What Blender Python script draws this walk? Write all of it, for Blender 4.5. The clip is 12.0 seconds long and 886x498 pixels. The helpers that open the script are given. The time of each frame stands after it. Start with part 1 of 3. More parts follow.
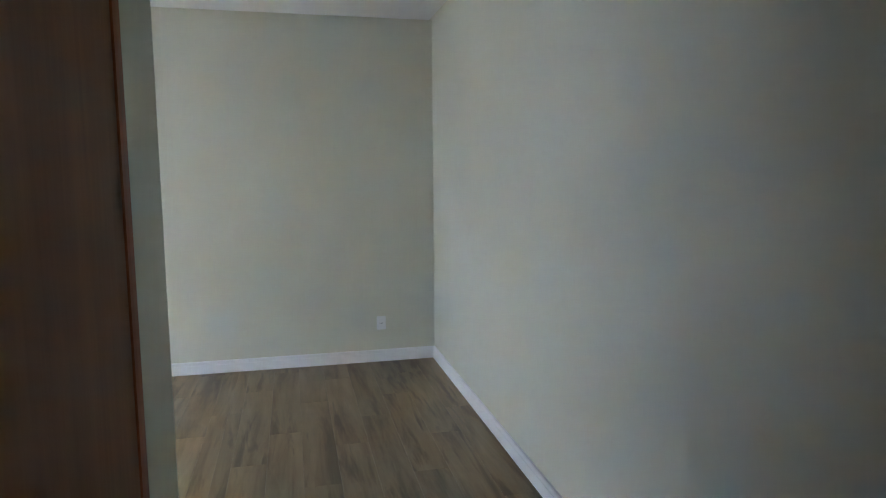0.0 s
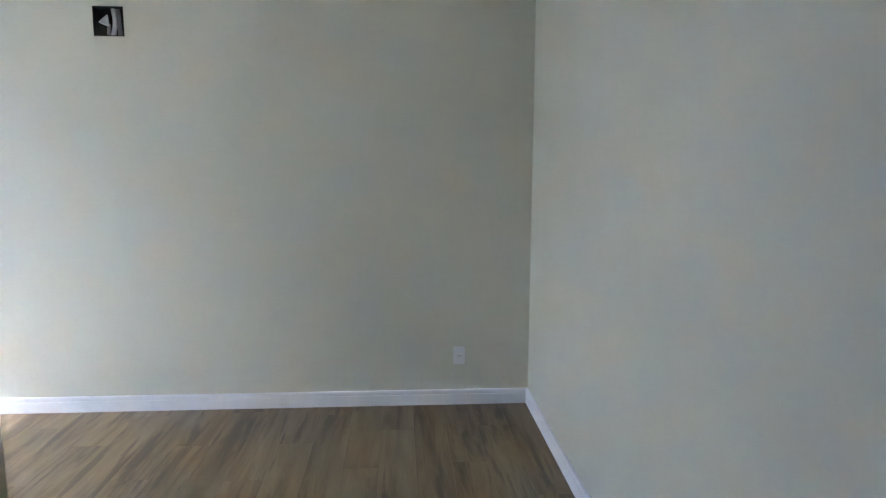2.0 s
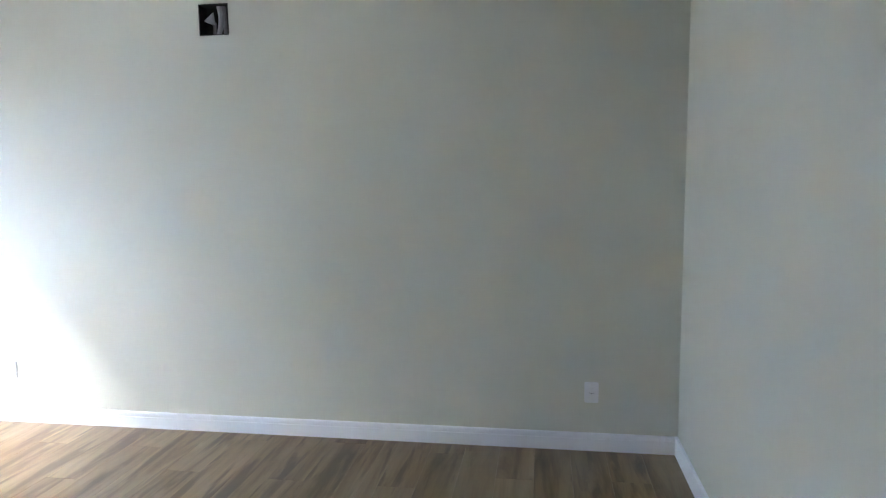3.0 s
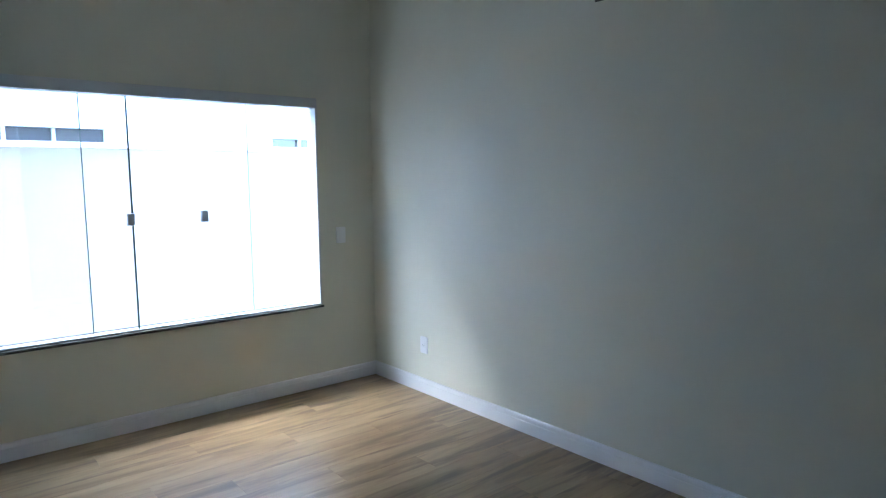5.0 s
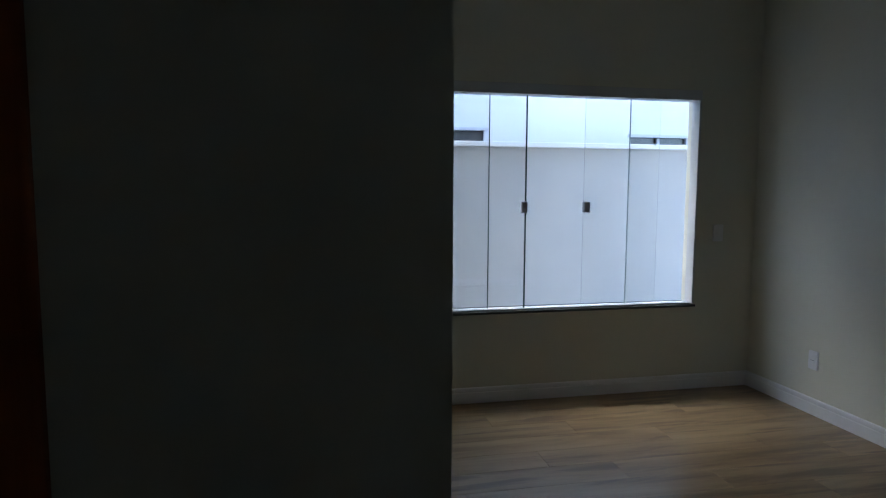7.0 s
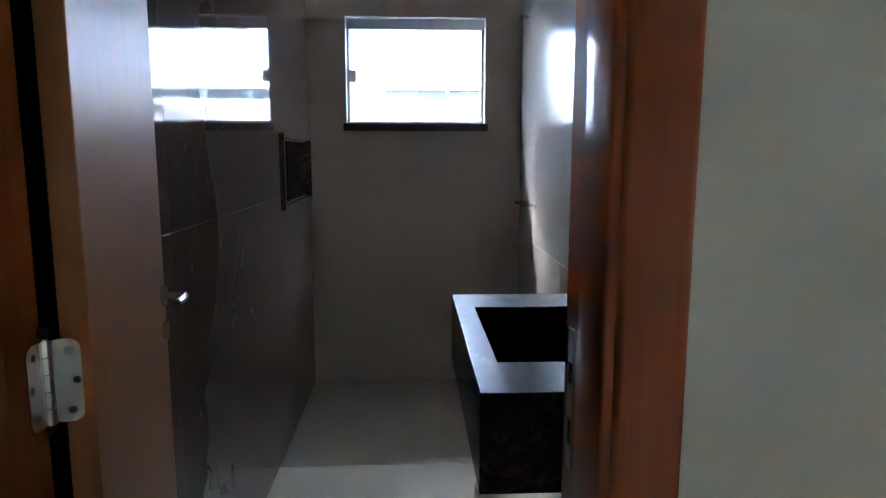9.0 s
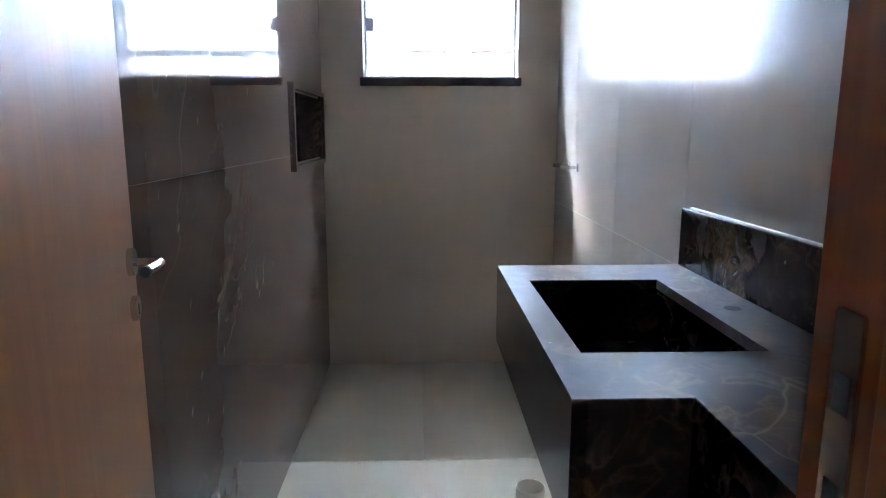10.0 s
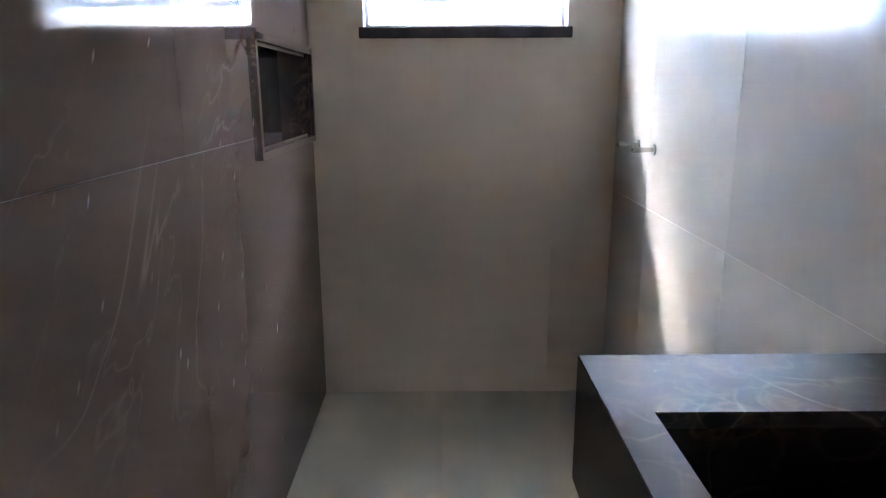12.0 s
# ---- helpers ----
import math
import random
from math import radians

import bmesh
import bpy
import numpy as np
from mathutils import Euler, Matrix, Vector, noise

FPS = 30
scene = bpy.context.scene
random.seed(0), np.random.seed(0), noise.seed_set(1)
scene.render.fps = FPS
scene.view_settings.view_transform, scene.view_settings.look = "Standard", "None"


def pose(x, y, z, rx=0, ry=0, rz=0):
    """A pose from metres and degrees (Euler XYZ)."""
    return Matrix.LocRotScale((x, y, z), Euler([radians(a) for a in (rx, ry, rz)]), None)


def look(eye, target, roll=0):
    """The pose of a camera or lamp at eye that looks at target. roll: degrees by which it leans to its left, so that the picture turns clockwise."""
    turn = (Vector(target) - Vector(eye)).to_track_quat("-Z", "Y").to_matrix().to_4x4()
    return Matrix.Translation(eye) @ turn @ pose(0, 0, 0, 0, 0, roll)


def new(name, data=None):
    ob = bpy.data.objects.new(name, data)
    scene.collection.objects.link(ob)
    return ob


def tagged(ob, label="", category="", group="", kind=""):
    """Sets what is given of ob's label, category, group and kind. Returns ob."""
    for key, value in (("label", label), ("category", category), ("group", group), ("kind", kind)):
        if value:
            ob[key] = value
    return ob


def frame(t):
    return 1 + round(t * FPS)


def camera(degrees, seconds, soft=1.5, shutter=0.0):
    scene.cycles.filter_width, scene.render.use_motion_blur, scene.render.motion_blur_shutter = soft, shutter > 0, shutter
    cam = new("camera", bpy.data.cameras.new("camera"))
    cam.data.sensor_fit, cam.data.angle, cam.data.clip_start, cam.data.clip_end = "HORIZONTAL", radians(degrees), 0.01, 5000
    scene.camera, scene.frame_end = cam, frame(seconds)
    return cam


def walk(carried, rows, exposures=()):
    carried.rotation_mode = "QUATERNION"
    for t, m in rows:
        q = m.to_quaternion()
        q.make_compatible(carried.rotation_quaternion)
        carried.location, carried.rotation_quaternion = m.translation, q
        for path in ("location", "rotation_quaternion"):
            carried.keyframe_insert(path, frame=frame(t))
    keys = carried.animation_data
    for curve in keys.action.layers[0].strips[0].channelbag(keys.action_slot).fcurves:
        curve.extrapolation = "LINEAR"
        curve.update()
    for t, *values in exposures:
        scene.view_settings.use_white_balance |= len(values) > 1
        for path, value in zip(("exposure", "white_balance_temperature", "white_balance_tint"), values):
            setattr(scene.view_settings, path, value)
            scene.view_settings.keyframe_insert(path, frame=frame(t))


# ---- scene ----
cam = camera(68.9, 12.0, 1.2)
PATH = [
    (0, (-5.336, 1.168, 1.583), (-3.401, 0.715, 1.35), -0.4),
    (0.5, (-5.093, 1.089, 1.625), (-3.147, 0.695, 1.383), -0.4),
    (1, (-4.794, 0.986, 1.639), (-2.832, 0.698, 1.38), 0.1),
    (1.5, (-4.432, 0.903, 1.62), (-2.464, 0.666, 1.352), 0.3),
    (2, (-4.1, 0.845, 1.585), (-2.122, 0.712, 1.32), 0.2),
    (2.5, (-3.775, 0.808, 1.548), (-1.791, 0.801, 1.295), 0.4),
    (2.7, (-3.671, 0.779, 1.543), (-1.689, 0.891, 1.299), 0.0),
    (4.3, (-2.71, 0.597, 1.46), (-1.124, 1.795, 1.24), -1.2),
    (4.5, (-2.61, 0.593, 1.499), (-1.145, 1.934, 1.265), -0.7),
    (5, (-2.68, 0.618, 1.472), (-1.408, 2.146, 1.256), -0.6),
    (5.5, (-2.753, 0.626, 1.429), (-1.684, 2.306, 1.238), -0.5),
    (6, (-2.845, 0.664, 1.475), (-1.948, 2.438, 1.265), 0.0),
    (6.5, (-2.903, 0.688, 1.45), (-2.19, 2.546, 1.245), 0.1),
    (7, (-3.053, 0.735, 1.395), (-2.632, 2.68, 1.198), 0.3),
    (7.4, (-3.212, 0.718, 1.447), (-3.031, 2.698, 1.235), -0.1),
    (7.5, (-3.249, 0.726, 1.456), (-3.091, 2.709, 1.238), -0.3),
    (7.7, (-3.319, 0.745, 1.476), (-3.188, 2.727, 1.241), -0.1),
    (9.3, (-3.685, 1.088, 1.315), (-3.599, 3.063, 1.015), 0.3),
    (9.5, (-3.701, 1.149, 1.291), (-3.624, 3.123, 0.981), 0.4),
    (10, (-3.715, 1.364, 1.26), (-3.654, 3.331, 0.901), -0.0),
    (10.5, (-3.738, 1.559, 1.246), (-3.672, 3.515, 0.832), 0.2),
    (11, (-3.745, 1.765, 1.25), (-3.67, 3.713, 0.804), 0.1),
    (11.5, (-3.73, 1.995, 1.28), (-3.678, 3.939, 0.814), -0.1),
    (12, (-3.72, 2.147, 1.288), (-3.714, 4.09, 0.814), -0.3),
]
EXPOSURES = [(0, 6.95, 6300, 8), (0.6, 6.95, 6300, 8), (1.5, 6.85, 6200, 9), (2.5, 6.95, 6150, 9), (4.5, 5.8, 5600, 4), (5.5, 4.95, 5500, 3), (6.5, 3.8, 6000, 4), (7.0, 3.35, 6050, 4), (7.2, 3.5, 6050, 5), (7.5, 5.55, 6100, 5), (7.7, 5.75, 6100, 6), (9.5, 8.45, 6300, 11), (10.5, 9.05, 6400, 12), (12, 9.2, 6450, 12)]
walk(cam, [(t, look(eye, target, roll)) for t, eye, target, roll in PATH], EXPOSURES)

# ---- world and light ----
world = bpy.data.worlds.new("overcast_sky")
scene.world = world
world.use_nodes = True
wn = world.node_tree
sky = wn.nodes.new("ShaderNodeTexSky")
sky.sky_type, sky.sun_disc = "NISHITA", False
sky.sun_elevation, sky.sun_rotation = radians(60), radians(-30)
sky.air_density, sky.dust_density, sky.ozone_density = 0.52, 1.9, 0.6
wn.links.new(sky.outputs[0], wn.nodes["Background"].inputs[0])
wn.nodes["Background"].inputs[1].default_value = 0.15

sun_data = bpy.data.lights.new("sun", "SUN")
sun_data.energy, sun_data.angle, sun_data.color = 0.42, radians(80), (0.62, 0.80, 1.0)
sun = new("sun", sun_data)
sun.matrix_world = look((-3.0, 5.2, 10.0), (0.0, 0.0, 0))

# ---- materials ----
def mat(name, color, rough=0.5, metal=0.0):
    m = bpy.data.materials.new(name)
    m.use_nodes = True
    b = m.node_tree.nodes["Principled BSDF"]
    b.inputs["Base Color"].default_value = (*color, 1)
    b.inputs["Roughness"].default_value = rough
    b.inputs["Metallic"].default_value = metal
    return m


class Net:
    """Short hand for building a node material."""

    def __init__(self, m):
        self.t, self.b = m.node_tree, m.node_tree.nodes["Principled BSDF"]

    def node(self, kind, **inputs):
        n = self.t.nodes.new(kind)
        for k, v in inputs.items():
            self.put(n.inputs[k.replace("_", " ")], v)
        return n

    def put(self, socket, v):
        if isinstance(v, bpy.types.NodeSocket):
            self.t.links.new(v, socket)
        elif isinstance(v, (tuple, list)) and len(v) == 3 and socket.type == "RGBA":
            socket.default_value = (*v, 1)
        else:
            socket.default_value = v

    def place(self, scale=(1, 1, 1), jitter=0.0):
        """World position, stretched; jitter moves it piece by piece."""
        g = self.node("ShaderNodeNewGeometry").outputs["Position"]
        if jitter:
            r = self.node("ShaderNodeObjectInfo").outputs["Random"]
            c = self.node("ShaderNodeCombineXYZ", X=r, Y=r, Z=r)
            v = self.node("ShaderNodeVectorMath")
            v.operation = "MULTIPLY_ADD"
            self.put(v.inputs[0], c.outputs[0])
            v.inputs[1].default_value = (jitter, jitter * 1.7, jitter * 0.6)
            self.put(v.inputs[2], g)
            g = v.outputs[0]
        m = self.node("ShaderNodeMapping", Vector=g, Scale=scale)
        return m.outputs[0]

    def noise(self, vec, scale, detail=4, rough=0.55, warp=0.0):
        n = self.node("ShaderNodeTexNoise", Vector=vec, Scale=scale, Detail=detail, Roughness=rough, Distortion=warp)
        return n.outputs["Fac"]

    def ramp(self, fac, stops):
        r = self.node("ShaderNodeValToRGB", Fac=fac)
        e = r.color_ramp.elements
        while len(e) < len(stops):
            e.new(0.5)
        for el, (p, c) in zip(e, stops):
            el.position = p
            el.color = (c, c, c, 1) if isinstance(c, (int, float)) else (*c, 1)
        return r.outputs[0]

    def mix(self, fac, a, b, how="MIX"):
        n = self.t.nodes.new("ShaderNodeMix")
        n.data_type, n.blend_type = "RGBA", how
        self.put(n.inputs[0], fac)
        self.put(n.inputs[6], a)
        self.put(n.inputs[7], b)
        return n.outputs[2]

    def math(self, how, a, b=0.0):
        n = self.t.nodes.new("ShaderNodeMath")
        n.operation = how
        self.put(n.inputs[0], a)
        self.put(n.inputs[1], b)
        return n.outputs[0]

    def bump(self, height, strength, distance=0.002):
        n = self.node("ShaderNodeBump", Height=height, Strength=strength, Distance=distance)
        self.t.links.new(n.outputs[0], self.b.inputs["Normal"])

    def color(self, c):
        self.put(self.b.inputs["Base Color"], c)

    def rough(self, r):
        self.put(self.b.inputs["Roughness"], r)


def paint(name, color, dark, rough=0.6, relief=0.12):
    m = mat(name, color, rough)
    n = Net(m)
    p = n.place()
    big = n.ramp(n.noise(p, 0.9, 3), [(0.35, 0.0), (0.7, 1.0)])
    n.color(n.mix(big, color, dark))
    roll = n.noise(p, 260, 3, 0.6)
    n.bump(n.math("ADD", roll, n.math("MULTIPLY", n.noise(p, 14, 3), 0.8)), relief, 0.0015)
    n.rough(n.math("ADD", n.math("MULTIPLY", n.noise(p, 6, 3), 0.12), rough - 0.06))
    return m


M_WALL = paint("greige_wall_paint", (0.70, 0.685, 0.575), (0.66, 0.645, 0.537), 0.52)
M_CEIL = paint("white_ceiling_paint", (0.84, 0.84, 0.83), (0.80, 0.80, 0.79), 0.75, 0.06)
M_WHITE = paint("white_satin_baseboard", (0.84, 0.84, 0.85), (0.80, 0.80, 0.81), 0.35, 0.04)
M_RENDER = paint("white_exterior_render", (0.82, 0.82, 0.80), (0.76, 0.77, 0.76), 0.85, 0.3)
M_FENCE = paint("pale_boundary_render", (0.48, 0.47, 0.45), (0.43, 0.42, 0.405), 0.85, 0.3)
M_PLASTIC = mat("white_plastic", (0.82, 0.82, 0.82), 0.3)
M_HOLE = mat("dark_socket_hole", (0.02, 0.02, 0.02), 0.6)
M_ALU = mat("white_lacquered_aluminium", (0.60, 0.61, 0.62), 0.35)
M_STEEL = mat("brushed_steel", (0.62, 0.60, 0.57), 0.22, 1.0)
M_HANDLE = mat("satin_steel", (0.50, 0.485, 0.46), 0.17, 1.0)
M_LOCK = mat("satin_aluminium_lock", (0.66, 0.67, 0.70), 0.35, 0.4)
M_CHROME = mat("chrome", (0.75, 0.75, 0.75), 0.08, 1.0)
M_SCREW = mat("dull_steel_screw", (0.30, 0.30, 0.29), 0.4, 1.0)
M_FINIAL = mat("dark_bronze_finial", (0.06, 0.05, 0.045), 0.3, 0.8)
M_PVC = paint("cream_pvc", (0.72, 0.68, 0.58), (0.66, 0.62, 0.52), 0.4, 0.02)
M_GROUT = mat("taupe_grout", (0.48, 0.41, 0.325), 0.9)
M_GROUT_W = mat("dark_grout", (0.30, 0.27, 0.25), 0.9)
M_BOXDARK = paint("dark_box_lining", (0.035, 0.033, 0.028), (0.06, 0.055, 0.045), 0.8, 0.2)
M_FOAM = paint("white_pipe_foam", (0.78, 0.77, 0.74), (0.62, 0.61, 0.58), 0.8, 0.3)
M_LINING = paint("grey_pipe_lining", (0.40, 0.38, 0.37), (0.33, 0.30, 0.30), 0.7, 0.2)
M_SUBFLOOR = mat("screed", (0.16, 0.12, 0.08), 0.9)
M_GROUND = paint("pale_concrete_ground", (0.46, 0.45, 0.43), (0.38, 0.37, 0.355), 0.9, 0.4)


def glass(name, color):
    m = mat(name, color, 0.0)
    b = m.node_tree.nodes["Principled BSDF"]
    b.inputs["Transmission Weight"].default_value = 1.0
    b.inputs["IOR"].default_value = 1.45
    return m


M_GLASS = glass("clear_tempered_glass", (0.985, 0.988, 0.985))
M_EDGE = mat("green_glass_edge", (0.04, 0.075, 0.068), 0.2)
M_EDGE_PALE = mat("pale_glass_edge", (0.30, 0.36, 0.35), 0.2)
M_DARKGLASS = mat("dark_house_glass", (0.10, 0.105, 0.115), 0.08)


def wood(name, light, dark, rough, axis, fine=1.0, coat=0.0, spec=0.3):
    """Grain that runs along one axis."""
    m = mat(name, light, rough)
    n = Net(m)
    long = [9.0 * fine] * 3
    long["xyz".index(axis)] = 0.55
    p = n.place(tuple(long), 7.3)
    a = n.noise(p, 1.6, 5, 0.6, 1.2)
    hair = [90.0] * 3
    hair["xyz".index(axis)] = 2.5
    h = n.noise(n.place(tuple(hair), 3.1), 1.0, 3, 0.6)
    grain = n.math("ADD", n.math("MULTIPLY", a, 0.72), n.math("MULTIPLY", h, 0.28))
    n.color(n.mix(n.ramp(grain, [(0.34, 1.0), (0.62, 0.0)]), light, dark))
    n.bump(h, 0.10, 0.001)
    n.rough(n.math("ADD", n.math("MULTIPLY", a, 0.14), rough - 0.07))
    n.b.inputs["Coat Weight"].default_value = coat
    n.b.inputs["Specular IOR Level"].default_value = spec
    n.b.inputs["Coat Roughness"].default_value = 0.12
    return m


M_LEAF = wood("honey_brown_door_veneer", (0.42, 0.165, 0.064), (0.34, 0.122, 0.045), 0.42, "z", 1.0, 0.0, 0.24)
M_JAMB = wood("red_brown_hardwood", (0.42, 0.098, 0.022), (0.27, 0.055, 0.012), 0.48, "z", 1.0, 0.30, 0.2)
M_JAMB_X = wood("red_brown_hardwood_head", (0.42, 0.098, 0.022), (0.27, 0.055, 0.012), 0.48, "x", 1.0, 0.30, 0.2)
M_LEAF_DARK = wood("dark_red_brown_door_veneer", (0.42, 0.165, 0.070), (0.33, 0.118, 0.048), 0.5, "z", 1.0, 0.0, 0.2)


def plank_material():
    m = mat("rustic_oak_plank", (0.3, 0.2, 0.12), 0.38)
    n = Net(m)
    p = n.place((0.7, 6.0, 6.0), 11.0)
    a = n.noise(p, 1.5, 6, 0.62, 0.4)
    fleck = n.noise(n.place((1.2, 10.0, 10.0), 5.0), 1.3, 4, 0.55, 0.4)
    hair = n.noise(n.place((3.0, 120.0, 120.0), 2.0), 1.0, 3, 0.6)
    base = n.ramp(a, [(0.32, (0.140, 0.090, 0.046)), (0.48, (0.245, 0.170, 0.091)), (0.66, (0.330, 0.240, 0.138))])
    streak = n.ramp(fleck, [(0.53, 0.0), (0.66, 1.0)])
    c = n.mix(n.math("MULTIPLY", streak, 0.85), base, (0.105, 0.066, 0.040))
    r = n.node("ShaderNodeObjectInfo").outputs["Random"]
    tone = n.ramp(r, [(0.0, (0.90, 0.90, 0.90)), (0.5, (1.0, 1.0, 1.0)), (1.0, (1.07, 1.06, 1.05))])
    c = n.mix(1.0, c, tone, "MULTIPLY")
    n.color(n.mix(n.math("MULTIPLY", hair, 0.13), c, (0.20, 0.125, 0.07)))
    n.b.inputs["Specular IOR Level"].default_value = 0.35
    n.bump(n.math("ADD", hair, n.math("MULTIPLY", a, 0.6)), 0.08, 0.001)
    n.rough(n.math("ADD", n.math("MULTIPLY", a, 0.06), 0.285))
    return m


M_PLANK = plank_material()


def tile_material(name, light, dark, rough, cloud=1.4, relief=0.02, spec=0.5):
    m = mat(name, light, rough)
    n = Net(m)
    n.b.inputs["Specular IOR Level"].default_value = spec
    p = n.place()
    a = n.noise(p, cloud, 5, 0.6, 0.8)
    f = n.noise(p, 60, 3, 0.6)
    c = n.mix(n.ramp(a, [(0.3, 0.0), (0.7, 1.0)]), light, dark)
    blot = n.ramp(n.noise(p, 11, 5, 0.65, 0.4), [(0.42, 0.0), (0.66, 1.0)])
    c = n.mix(n.math("MULTIPLY", blot, 0.35), c, dark)
    n.color(n.mix(n.math("MULTIPLY", f, 0.25), c, dark))
    n.bump(n.noise(p, 6, 2), relief, 0.004)
    n.rough(n.math("ADD", n.math("MULTIPLY", n.noise(p, 9, 4), 0.10), rough - 0.05))
    return m


M_TILE_N = tile_material("taupe_matte_porcelain", (0.58, 0.475, 0.37), (0.52, 0.425, 0.33), 0.55)
M_TILE_E = tile_material("grey_satin_porcelain", (0.54, 0.495, 0.435), (0.485, 0.44, 0.385), 0.21, spec=0.6)
M_TILE_F = tile_material("pale_grey_floor_porcelain", (0.43, 0.388, 0.308), (0.385, 0.347, 0.275), 0.36)


def marble(name, base, cloud, vein, rough, fine, amount, flecks=0.0, jitter=0.0, haze=0.03, spec=0.5):
    """Polished stone: clouds, long thin veins at two sizes and, on request, short leaning flecks."""
    m = mat(name, base, rough)
    n = Net(m)
    n.b.inputs["Specular IOR Level"].default_value = spec
    p = n.place((1, 1, 1), jitter)
    lean = n.node("ShaderNodeMapping", Vector=p, Rotation=(radians(32), radians(-24), radians(20))).outputs[0]

    def veins(scale, width, low, high):
        tall = n.node("ShaderNodeMapping", Vector=lean, Scale=(scale, scale * 1.5, scale * 0.6)).outputs[0]
        v = n.noise(tall, 1.0, 4, 0.5, 0.5)
        off = n.math("ABSOLUTE", n.math("SUBTRACT", v, 0.5))
        line = n.ramp(off, [(0.0, 1.0), (width, 0.25), (width * 2.4, 0.0)])
        return n.math("MULTIPLY", line, n.ramp(n.noise(p, 1.4 * fine, 3), [(low, 0.0), (high, 1.0)]))

    lines = n.math("MAXIMUM", veins(1.5 * fine, 0.0035, 0.44, 0.62), n.math("MULTIPLY", veins(4.2 * fine, 0.006, 0.50, 0.68), 0.6))
    c = n.mix(n.ramp(n.noise(p, 2.0 * fine, 4, 0.5, 0.2), [(0.30, 0.0), (0.78, 1.0)]), base, cloud)
    fog = n.ramp(n.noise(p, 7.0 * fine, 5, 0.65, 0.3), [(0.48, 0.0), (0.80, 1.0)])
    c = n.mix(n.math("MULTIPLY", fog, 0.15), c, cloud)
    c = n.mix(n.math("MULTIPLY", lines, amount), c, vein)
    if flecks:
        turned = n.node("ShaderNodeMapping", Vector=p, Rotation=(radians(28), 0, 0)).outputs[0]
        at = n.node("ShaderNodeSeparateXYZ", Vector=turned).outputs
        wob = n.math("MULTIPLY", n.noise(p, 9, 2), 0.5)
        flat = n.node("ShaderNodeCombineXYZ", X=n.math("ADD", n.math("MULTIPLY", at[1], 26.0), wob), Y=n.math("MULTIPLY", at[2], 7.5)).outputs[0]
        spot = n.node("ShaderNodeTexVoronoi", Vector=flat, Scale=1.0, Randomness=1.0)
        spot.voronoi_dimensions = "2D"
        few = n.ramp(n.node("ShaderNodeSeparateColor", Color=spot.outputs["Color"]).outputs[0], [(0.86, 0.0), (0.99, 1.0)])
        dot = n.ramp(n.math("ADD", spot.outputs["Distance"], n.math("MULTIPLY", n.noise(p, 40, 3), 0.10)), [(0.07, 1.0), (0.16, 0.0)])
        c = n.mix(n.math("MULTIPLY", n.math("MULTIPLY", dot, few), flecks), c, vein)
    n.color(c)
    n.rough(n.math("ADD", n.math("MULTIPLY", n.noise(p, 5 * fine, 5, 0.65), haze), rough - haze / 2))
    return m


M_TILE_W = marble("polished_brown_marble_tile", (0.098, 0.062, 0.049), (0.132, 0.087, 0.070), (0.60, 0.53, 0.46), 0.05, 1.0, 0.14, 0.45, 0.0, haze=0.0, spec=0.36)


def emperador(name, rough=0.19, spec=0.24, web_strength=1.0, pale_strength=0.14):
    """Dark brown stone: a golden web, soft clouds, a few long pale veins and small pale flecks."""
    m = mat(name, (0.03, 0.02, 0.016), 0.16)
    n = Net(m)
    n.b.inputs["Specular IOR Level"].default_value = spec
    p = n.place()
    twist = n.node("ShaderNodeTexNoise", Vector=p, Scale=7.0, Detail=2.0, Roughness=0.5).outputs["Color"]
    v = n.node("ShaderNodeVectorMath")
    v.operation = "MULTIPLY_ADD"
    n.put(v.inputs[0], twist)
    v.inputs[1].default_value = (0.075, 0.075, 0.075)
    n.put(v.inputs[2], p)
    bent = v.outputs[0]

    def web(scale, width):
        w = n.node("ShaderNodeTexVoronoi", Vector=bent, Scale=scale)
        w.feature = "DISTANCE_TO_EDGE"
        return n.ramp(w.outputs["Distance"], [(0.0, 1.0), (width * 0.4, 0.55), (width, 0.0)])

    c = n.mix(n.ramp(n.noise(p, 8, 3, 0.5, 0.2), [(0.3, 0.0), (0.8, 1.0)]), (0.024, 0.015, 0.012), (0.054, 0.035, 0.029))
    off = n.math("ABSOLUTE", n.math("SUBTRACT", n.noise(p, 15, 4, 0.5, 0.6), 0.5))
    gold = n.math("MULTIPLY", n.ramp(off, [(0.0, 1.0), (0.02, 0.55), (0.07, 0.0)]), n.ramp(n.noise(p, 6, 3), [(0.42, 0.0), (0.62, 0.85)]))
    c = n.mix(n.math("MULTIPLY", gold, web_strength), c, (0.135, 0.082, 0.048))
    pale = n.math("MULTIPLY", web(4.2, 0.014), n.ramp(n.noise(p, 3.1, 3), [(0.50, 0.0), (0.64, pale_strength)]))
    c = n.mix(pale, c, (0.36, 0.28, 0.20))
    spot = n.node("ShaderNodeTexVoronoi", Vector=bent, Scale=26.0)
    few = n.math("GREATER_THAN", n.node("ShaderNodeSeparateColor", Color=spot.outputs["Color"]).outputs[0], 0.90)
    c = n.mix(n.math("MULTIPLY", n.ramp(spot.outputs["Distance"], [(0.05, 0.5), (0.11, 0.0)]), few), c, (0.34, 0.27, 0.21))
    n.color(c)
    n.rough(n.math("ADD", n.math("MULTIPLY", n.noise(p, 11, 5, 0.6), 0.10), rough - 0.03))
    return m


